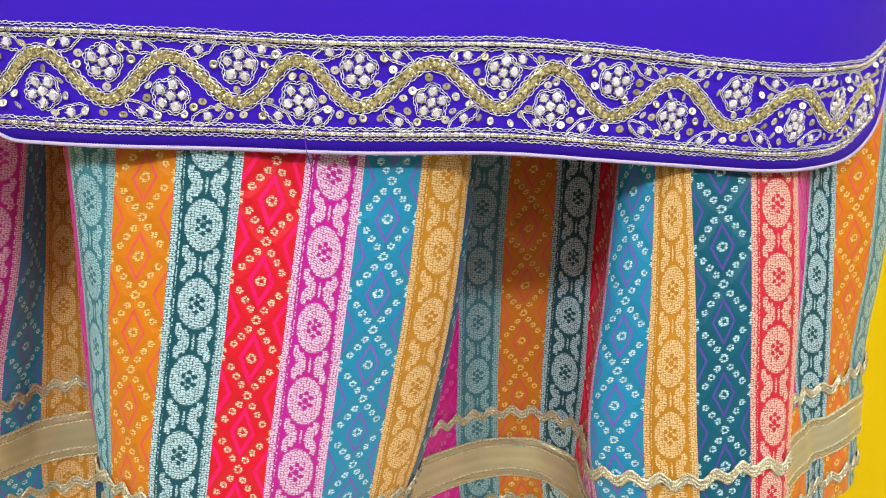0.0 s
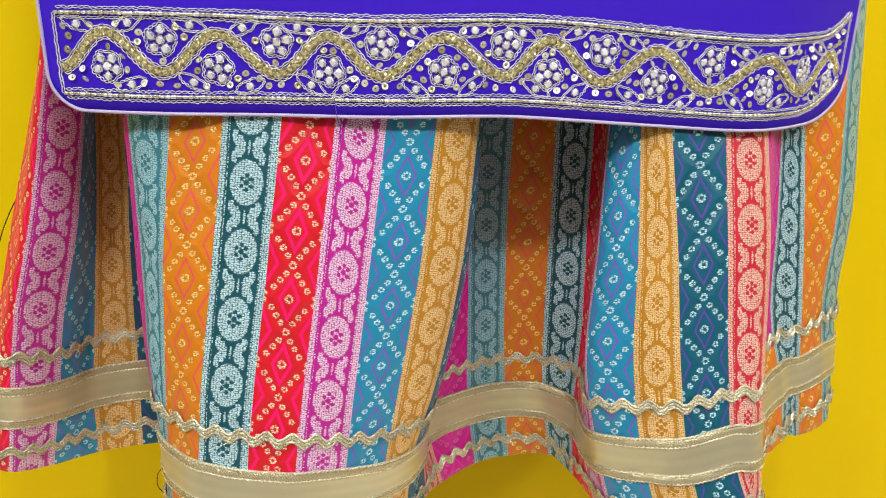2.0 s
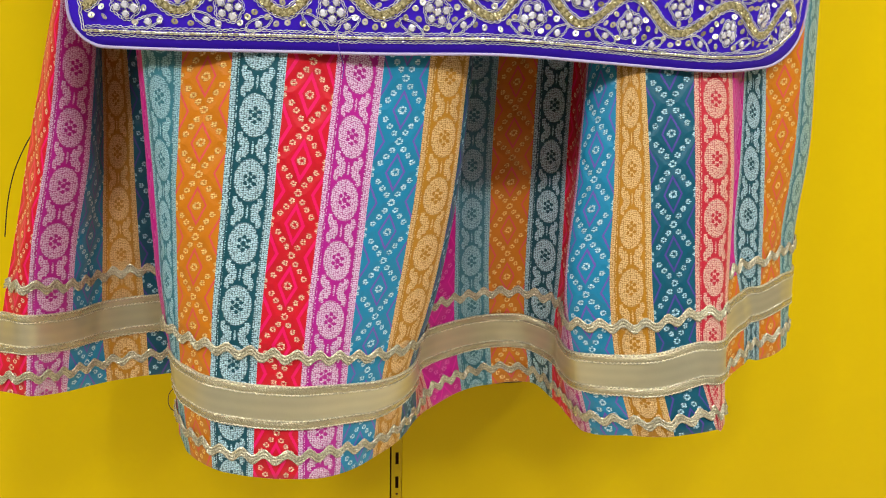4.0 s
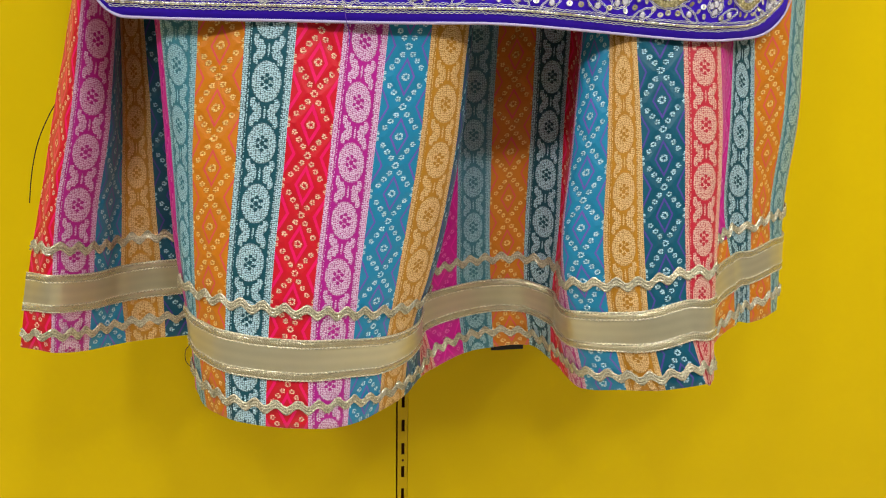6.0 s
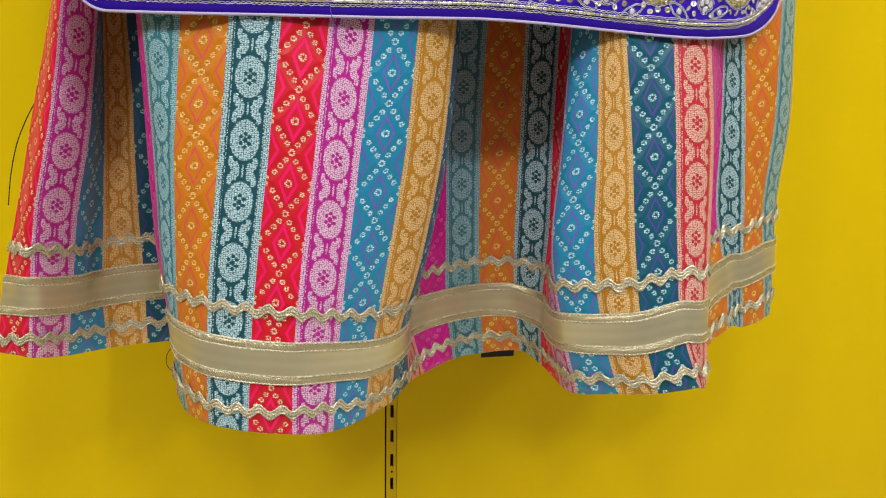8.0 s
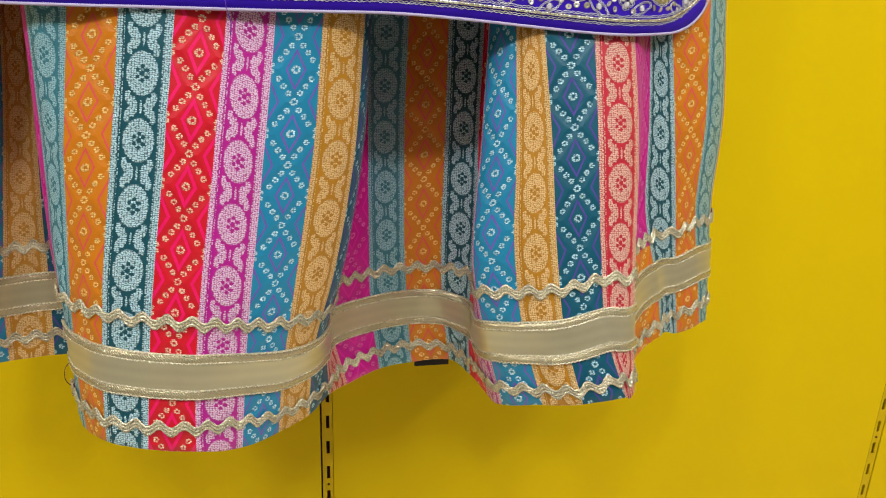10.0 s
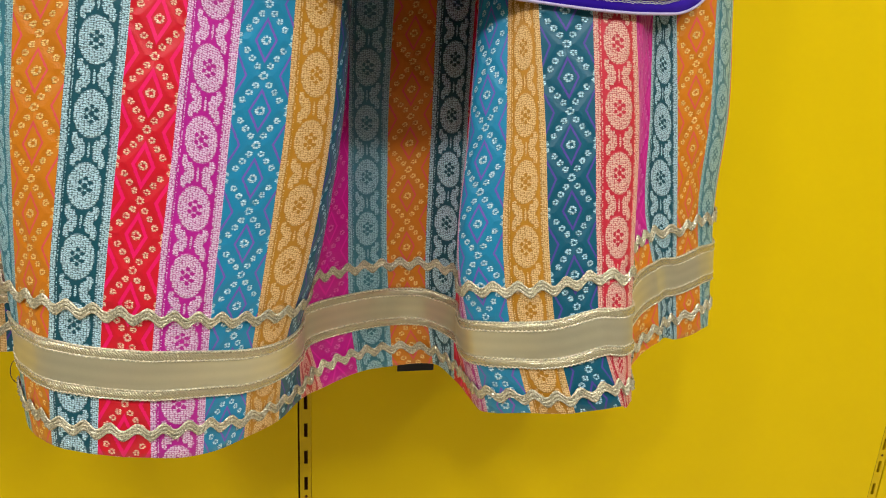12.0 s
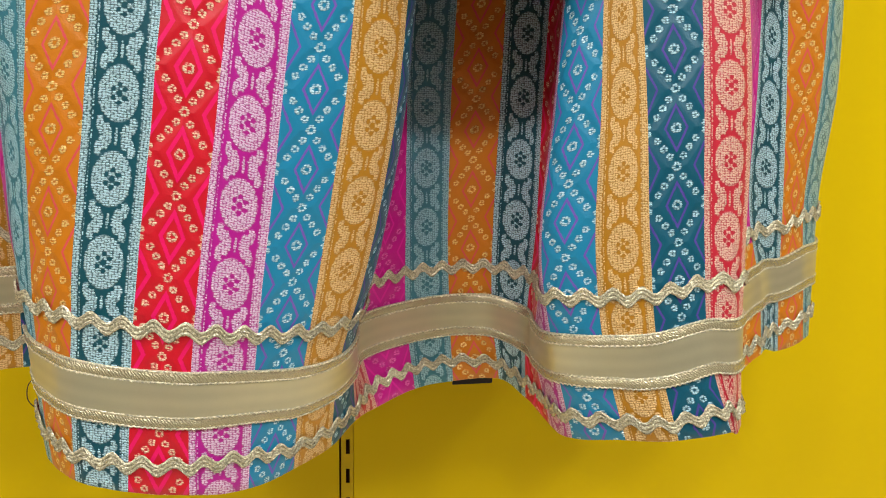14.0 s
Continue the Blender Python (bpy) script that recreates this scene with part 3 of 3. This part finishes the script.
def on_tunic(x, z, off=0.0):
    e = 0.002
    slope = (front_y(x + e, z) - front_y(x - e, z)) / (2 * e)
    n = Vector((slope, -1, 0)).normalized()
    return Vector((x, front_y(x, z), z)) + n * off


cols = [X0 + (X1 - X0) * (0.5 - 0.5 * math.cos(math.pi * i / 150)) for i in range(151)]
verts, faces = [], []
for x in cols:
    b = bottom_z(x)
    for r in range(31):
        z = b + (1.78 - b) * r / 30
        verts.append(on_tunic(x, z))
for i in range(150):
    for r in range(30):
        a = i * 31 + r
        faces.append((a, a + 31, a + 32, a + 1))
ob = piece("cloth", mesh_of("cloth", verts, faces, VIOLET), None, "violet cloth panel")
thick = ob.modifiers.new("thickness", "SOLIDIFY")
thick.thickness, thick.offset = 0.002, -1
under(ob, tunic)

# unseen back of the tunic, added: over the hanger and down behind the skirt
# its closed top also keeps overhead light out of the skirt folds
verts, faces = [], []
PROFILE = ((-0.345, 1.835), (-0.25, 1.865), (-0.14, 1.855), (-0.06, 1.80), (-0.032, 1.70), (-0.026, 1.56), (-0.026, 1.42))
for i in range(41):
    x = X0 + (X1 - X0) * i / 40
    mid = (X0 + X1) / 2
    verts.append(on_tunic(x, 1.78, -0.001))
    for j, (y, z) in enumerate(PROFILE):
        narrow = 1.0 - 0.035 * min(j + 1, 4)
        verts.append(Vector((mid + (x - mid) * narrow, y + 0.003 * math.sin(x * 40 + j), z - 0.10 * abs(x - mid) / (X1 - mid) * (z > 1.75))))
for i in range(40):
    for j in range(7):
        a = i * 8 + j
        faces.append((a, a + 8, a + 9, a + 1))
ob = piece("back_cloth", mesh_of("back_cloth", verts, faces, VIOLET), None, "violet cloth of the tunic's unseen back")
thick = ob.modifiers.new("thickness", "SOLIDIFY")
thick.thickness, thick.offset = 0.002, -1
under(ob, tunic)

# pale piping round the edge
line = [(X0, 1.78 - 0.01 * i) for i in range(35)]
line = [p for p in line if p[1] > bottom_z(X0) + 0.001]
line += [(x, bottom_z(x)) for x in cols]
line += [(X1, bottom_z(X1) + 0.002 + 0.01 * i) for i in range(34)]
dense = []
for (xa, za), (xb, zb) in zip(line, line[1:]):
    steps = max(1, int(math.hypot(xb - xa, zb - za) / 0.0009))
    dense += [(xa + (xb - xa) * k / steps, za + (zb - za) * k / steps) for k in range(steps)]
strands, gone = [[], []], 0.0
for i, (x, z) in enumerate(dense):
    xb, zb = dense[min(i + 1, len(dense) - 1)]
    xa, za = dense[max(i - 1, 0)]
    way = Vector((xb - xa, zb - za)).normalized()
    gone += math.hypot(xb - x, zb - z)
    thick = 0.00042 + 0.00025 * noise.noise((gone * 60, 0, 9.1))
    for k in (0, 1):
        turn = 2 * math.pi * gone / 0.0042 + math.pi * k
        c, d = thick * math.cos(turn), thick * math.sin(turn)
        strands[k].append(on_tunic(x - way.y * c, z + way.x * c, 0.0006 + d))
v, f = join([tube(pts, 0.00125, 6) for pts in strands])
under(piece("piping", mesh_of("piping", v, f, PIPING), None, "pale lilac corded piping"), tunic)


def chain_stitch(points, loop=0.0052, width=0.00115, radius=0.00052, closed=False):
    """Two plaited strands along points on the tunic (x, z): a row of chain stitches."""
    dense, s = [], 0.0
    pts = [Vector((p[0], p[1])) for p in points]
    if closed:
        pts.append(pts[0])
    for a, b in zip(pts, pts[1:]):
        length = (b - a).length
        steps = max(1, int(length / (loop / 7)))
        for k in range(steps):
            dense.append((a.lerp(b, k / steps), (b - a).normalized(), s + length * k / steps))
        s += length
    shapes = []
    for side in (-1, 1):
        line = []
        for p, way, d in dense:
            across = Vector((-way.y, way.x))
            stray = noise.noise((p.x * 210, p.y * 210, 1.7)) * 0.0011
            q = p + across * stray + across * (side * width * abs(math.sin(math.pi * d / loop)) ** 0.6 + 0.0002 * side)
            line.append(on_tunic(q.x, q.y, 0.0009 + 0.0005 * math.cos(2 * math.pi * d / loop) * side))
        shapes.append(tube(line, radius, 5))
    return join(shapes)


def bead_mesh(length, radius, sides=7):
    """A short metal bead lying along x."""
    vs, fs = [], []
    for x, r in ((-0.46, 0.55), (-0.34, 1), (0.34, 1), (0.46, 0.55)):
        for k in range(sides):
            ang = 2 * math.pi * k / sides
            vs.append((x * length, -radius * r * math.sin(ang), radius * r * math.cos(ang)))
    for j in range(3):
        for k in range(sides):
            l = (k + 1) % sides
            fs.append((j * sides + k, j * sides + l, (j + 1) * sides + l, (j + 1) * sides + k))
    fs += [tuple(range(sides)), tuple(3 * sides + k for k in range(sides))]
    return mesh_of("bead", vs, fs, BUGLE)


BEAD = bead_mesh(0.0050, 0.0018)


def border_low(x):
    z = edge_z(x) + 0.0146
    d = x - 0.345
    return z + (4.5 * d * d if d > 0 else 0)


def border_high(x):
    z = edge_z(x) + 0.0818 + 0.0034 * min(1.0, max(0.0, (x - 0.05) / 0.2)) + 0.0012 * math.sin(x * 19)
    d = x - 0.370
    return z + (7.0 * d * d if d > 0 else 0)


def facing(x, z, off, spin=0.0, tilt=(0, 0)):
    """A pose on the tunic whose -y points out of the cloth."""
    p = on_tunic(x, z, off)
    e = 0.002
    yaw = math.degrees(math.atan2(front_y(x + e, z) - front_y(x - e, z), 2 * e))
    return Matrix.Translation(p) @ pose(0, 0, 0, tilt[0], 0, yaw + tilt[1]) @ pose(0, 0, 0, 0, spin, 0)


XL, XR = -0.332, 0.421
rnd = random.Random(4)
for name, curve in (("lower", border_low), ("upper", border_high)):
    xs = [XL + (XR - XL) * i / 160 for i in range(161)]
    v, f = tube([on_tunic(x, curve(x), 0.0006) for x in xs], 0.0013, 6)
    braid = under(piece("beaded_braid", mesh_of("beaded_braid", v, f, BUGLE), None, "row of champagne bugle beads"), tunic)
    x = XL
    while x < XR:
        slope = (curve(x + 0.002) - curve(x - 0.002)) / 0.004
        bead = piece("bead", BEAD, braid)
        bead.matrix_basis = facing(x, curve(x), 0.0016, -math.degrees(math.atan(slope)) + rnd.uniform(-5, 5)) @ Matrix.Scale(rnd.uniform(0.9, 1.08), 4)
        x += 0.0049 * math.cos(math.atan(slope))
    for d in (-0.0039, 0.0039):
        v, f = chain_stitch([(x, curve(x) + d) for x in xs], 0.0050, 0.0008, 0.0004)
        ob = under(piece("chain_stitch", mesh_of("chain_stitch", v, f, SILVER_THREAD), None, "silver chain stitch row"), tunic)
for x, za, zb in ((XL - 0.003, border_low(XL), border_high(XL)), (XR + 0.004, border_low(XR) + 0.004, border_high(XR) + 0.004)):
    v, f = chain_stitch([(x, za), (x, (za + zb) / 2), (x, zb)])
    under(piece("chain_stitch", mesh_of("chain_stitch", v, f, SILVER_THREAD), None, "silver chain stitch row"), tunic)

# the winding vine: below each upper flower, above each lower one
UPPER = [-0.246, -0.150, -0.063, 0.045, 0.133, 0.241, 0.351]
LOWER = [-0.293, -0.200, -0.107, -0.009, 0.083, 0.185, 0.301, 0.396]
TURNS = sorted([(x, edge_z(x) + 0.0352) for x in UPPER] + [(x, edge_z(x) + 0.0672) for x in LOWER])
TURNS = [(-0.334, edge_z(-0.334) + 0.036)] + TURNS + [(0.421, edge_z(0.42) + 0.047)]


def vine_z(x):
    for (xa, za), (xb, zb) in zip(TURNS, TURNS[1:]):
        if xa <= x <= xb:
            f = (x - xa) / (xb - xa)
            return za + (zb - za) * (0.5 - 0.5 * math.cos(math.pi * f))
    return TURNS[-1][1]


vine = [(-0.332 + 0.750 * i / 600, vine_z(-0.332 + 0.750 * i / 600)) for i in range(601)]


def offset_line(points, d):
    out = []
    for i, (x, z) in enumerate(points):
        a, b = points[max(0, i - 1)], points[min(len(points) - 1, i + 1)]
        way = Vector((b[0] - a[0], b[1] - a[1])).normalized()
        out.append((x - way.y * d, z + way.x * d))
    return out


bm = bmesh.new()
bmesh.ops.create_icosphere(bm, subdivisions=1, radius=1.0)
ICO_V, ICO_F = [v.co.copy() for v in bm.verts], [tuple(v.index for v in f.verts) for f in bm.faces]
bm.free()
rnd = random.Random(11)
shapes = [tube([on_tunic(x, z, 0.0004) for x, z in vine], 0.0034, 8, flat=0.3)]
for d, lift in ((-0.0028, 0.0011), (0.0, 0.0010), (0.0028, 0.0011)):
    line = offset_line(vine, d)
    gone, nxt = 0.0, rnd.uniform(0, 0.002)
    for (xa, za), (xb, zb) in zip(line, line[1:]):
        gone += math.hypot(xb - xa, zb - za)
        if gone >= nxt:
            nxt += rnd.uniform(0.0024, 0.0032)
            turn = Euler([rnd.uniform(0, 6) for _ in range(3)]).to_matrix()
            r = rnd.uniform(0.0010, 0.0016)
            c = on_tunic(xa + rnd.uniform(-4e-4, 4e-4), za + rnd.uniform(-4e-4, 4e-4), lift)
            shapes.append(([c + turn @ (q * r) for q in ICO_V], ICO_F))
v, f = join(shapes)
vine_ob = under(piece("vine_cord", mesh_of("vine_cord", v, f, GOLD_BEAD, False), None, "winding vine of champagne stones and gold beads"), tunic)
tagged(vine_ob, kind="stuff")
for d in (-0.0049, 0.0049):
    v, f = chain_stitch(offset_line(vine, d), 0.006, 0.0008, 0.00045)
    under(piece("chain_stitch", mesh_of("chain_stitch", v, f, SILVER_THREAD), None, "silver chain stitch row"), tunic)


def stone_mesh(material):
    """A square crystal with waisted sides: girdle, crown facets and a small table, each facet crisp."""
    rows = []
    for r, waist, y in ((0.0047, 0.80, 0.0), (0.0049, 0.80, -0.0009), (0.0040, 0.84, -0.0018), (0.0025, 0.88, -0.0023)):
        row = []
        for k in range(8):
            a = radians(45 * k)
            q = r * (1.12 if k % 2 else waist)
            row.append((q * math.cos(a), y, q * math.sin(a)))
        rows.append(row)
    verts, faces = [], []

    def facet(*corners):
        faces.append(tuple(range(len(verts), len(verts) + len(corners))))
        verts.extend(corners)

    for k in range(8):
        l = (k + 1) % 8
        facet(rows[0][k], rows[0][l], rows[1][l], rows[1][k])
        facet(rows[1][k], rows[1][l], rows[2][k])
        facet(rows[2][k], rows[1][l], rows[2][l])
        facet(rows[2][k], rows[2][l], rows[3][l], rows[3][k])
    facet(*rows[3])
    return mesh_of("stone", verts, faces, material, False)


def claw_mesh():
    """A square metal cup with a prong at each corner."""
    bm = bmesh.new()
    for k in range(4):
        a = math.pi / 4 + k * math.pi / 2
        bmesh.ops.create_icosphere(bm, subdivisions=1, radius=0.0010, matrix=Matrix.Translation((0.0047 * math.cos(a), -0.0021, 0.0047 * math.sin(a))))
    bmesh.ops.create_cone(bm, cap_ends=True, segments=4, radius1=0.0060, radius2=0.0056, depth=0.0012, matrix=pose(0, -0.0004, 0, 90))
    me = bpy.data.meshes.new("setting")
    bm.to_mesh(me)
    bm.free()
    me.materials.append(CLAW)
    return me


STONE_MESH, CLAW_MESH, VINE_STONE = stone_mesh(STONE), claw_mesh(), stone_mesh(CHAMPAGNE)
gone, nxt = 0.0, 0.003
for (xa, za), (xb, zb) in zip(vine, vine[1:]):
    gone += math.hypot(xb - xa, zb - za)
    if gone >= nxt:
        nxt += rnd.uniform(0.0056, 0.0066)
        ob = piece("stone", VINE_STONE, vine_ob)
        along = -math.degrees(math.atan2(zb - za, xb - xa))
        ob.matrix_basis = facing(xa, za, 0.0016, along + rnd.uniform(-12, 12), (rnd.uniform(-14, 14), rnd.uniform(-14, 14))) @ Matrix.Scale(rnd.uniform(0.44, 0.56), 4)


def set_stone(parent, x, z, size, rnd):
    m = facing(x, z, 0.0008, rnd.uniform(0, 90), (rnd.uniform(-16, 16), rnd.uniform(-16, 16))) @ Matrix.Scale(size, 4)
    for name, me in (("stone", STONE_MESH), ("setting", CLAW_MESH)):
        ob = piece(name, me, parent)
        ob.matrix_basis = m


def flower(x, z, rnd, squeeze=1.0):
    spin = rnd.uniform(0, 72)
    ring = []
    for k in range(60):
        a = 2 * math.pi * k / 60
        r = 0.0114 + 0.0022 * abs(math.cos(2.5 * (a - radians(spin))))
        ring.append((x + r * squeeze * math.cos(a), z + r * math.sin(a)))
    v, f = chain_stitch(ring, 0.0045, 0.0008, 0.0004, True)
    motif = under(piece("flower_motif", mesh_of("flower_motif", v, f, SILVER_THREAD), None, "flower of crystal stones in silver stitching"), tunic)
    set_stone(motif, x, z, 0.80, rnd)
    for k in range(5):
        a = radians(spin + 72 * k)
        set_stone(motif, x + 0.0084 * squeeze * math.cos(a), z + 0.0084 * math.sin(a), rnd.uniform(0.74, 0.90), rnd)


def leaf(x, z, angle, rnd, length=0.0138):
    pts = []
    for k in range(32):
        a = 2 * math.pi * k / 32
        p, q = length * math.cos(a), 0.0050 * math.sin(a) * abs(math.sin(a)) ** 0.35
        c, s = math.cos(radians(angle)), math.sin(radians(angle))
        pts.append((x + p * c - q * s, z + p * s + q * c))
    v, f = chain_stitch(pts, 0.004, 0.0006, 0.0004, True)
    motif = under(piece("leaf_motif", mesh_of("leaf_motif", v, f, SILVER_THREAD), None, "stitched leaf with one crystal"), tunic)
    set_stone(motif, x, z, 0.74, rnd)


rnd = random.Random(21)
busy = []
for x in UPPER:
    if x < 0.34:
        z = edge_z(x) + 0.0618
        flower(x, z, rnd)
    else:
        z = edge_z(x) + 0.0556
        flower(x, z, rnd, 0.72)
    busy.append((x, z, 0.0165))
    for side in (-1, 1):
        lx, lz = x + side * rnd.uniform(0.024, 0.031), edge_z(x) + rnd.uniform(0.0240, 0.0275)
        if lx < 0.39:
            leaf(lx, lz, side * rnd.uniform(-38, -18), rnd)
            busy.append((lx, lz, 0.010))
for x in LOWER:
    z = edge_z(x) + 0.0388
    flower(x, z, rnd, 1.0 if x < 0.3 else 0.72)
    busy.append((x, z, 0.0165))
    for side in (-1, 1):
        lx, lz = x + side * rnd.uniform(0.021, 0.027), edge_z(x) + rnd.uniform(0.0725, 0.0755)
        if -0.33 < lx < 0.40:
            leaf(lx, lz, side * rnd.uniform(10, 30), rnd)
            busy.append((lx, lz, 0.010))


def sequin_mesh():
    """A cupped round sequin with a hole in the middle."""
    verts, faces = [], []
    rings = ((0.0006, 0.0), (0.0018, -0.0003), (0.0031, -0.0010), (0.0032, -0.0007))
    for r, y in rings:
        for k in range(12):
            a = 2 * math.pi * k / 12
            verts.append((r * math.cos(a), y, r * math.sin(a)))
    for j in range(3):
        for k in range(12):
            l = (k + 1) % 12
            faces.append((j * 12 + k, j * 12 + l, j * 12 + 12 + l, j * 12 + 12 + k))
    return mesh_of("sequin", verts, faces, SEQUIN_GOLD)


SEQUIN = sequin_mesh()
made = 0
for tries in range(9000):
    x = rnd.uniform(XL + 0.004, XR - 0.004)
    z = rnd.uniform(border_low(x) + 0.009, border_high(x) - 0.009)
    if min(math.hypot(x - a, z - b) for a, b in vine[::4]) < 0.0090:
        continue
    if any(math.hypot(x - a, z - b) < r for a, b, r in busy):
        continue
    busy.append((x, z, rnd.uniform(0.0062, 0.0098)))
    ob = piece("sequin", SEQUIN, tunic)
    ob.matrix_basis = facing(x, z, 0.0012, rnd.uniform(0, 360), (rnd.uniform(-36, 36), rnd.uniform(-36, 36)))
    ob.matrix_parent_inverse = Matrix.Translation(tunic.location).inverted()
    made += 1
    if made >= 260:
        break


# ---- the arm that carries the garment ----
arm = thing("display_arm", (0.0, 0.0, 1.62), "steel display arm fixed to the wall upright", "display arm")
v, f = join([tube([(0, 0.004, 0), (0, -0.2, 0), (0, -0.398, 0)], 0.008, 10, normals=[Vector((0, 0, 1))] * 3)])
piece("arm", mesh_of("arm", v, f, CLAW), arm)
v, f = tube([(-0.385, -0.222, -0.075), (0.0, -0.222, -0.005), (0.475, -0.222, -0.075)], 0.007, 10)
piece("hanger_bar", mesh_of("hanger_bar", v, f, CLAW), arm)


# ---- loose threads ----
def loose_thread(points, radius, material, parent, label):
    pts = [Vector([spline([p[a] for p in points], i / 8) for a in range(3)]) for i in range(8 * (len(points) - 1) + 1)]
    v, f = tube(pts, radius, 5)
    under(piece("loose_thread", mesh_of("loose_thread", v, f, material), None, label), parent)


loose_thread([(-0.425, -0.25, 1.300), (-0.448, -0.225, 1.272), (-0.470, -0.205, 1.238), (-0.484, -0.20, 1.200), (-0.493, -0.20, 1.160)], 0.0007, THREAD_BROWN, skirt, "fine brown loose thread")
loose_thread([(-0.289, -0.35, 1.030), (-0.294, -0.355, 1.024), (-0.294, -0.36, 1.014), (-0.289, -0.36, 1.006), (-0.284, -0.36, 1.009)], 0.0005, THREAD_BROWN, skirt, "fine brown loose thread")
loose_thread([(-0.103, -0.402, 1.420), (-0.101, -0.405, 1.405), (-0.098, -0.404, 1.392), (-0.099, -0.402, 1.380)], 0.0004, THREAD_VIOLET, tunic, "fine violet loose thread")
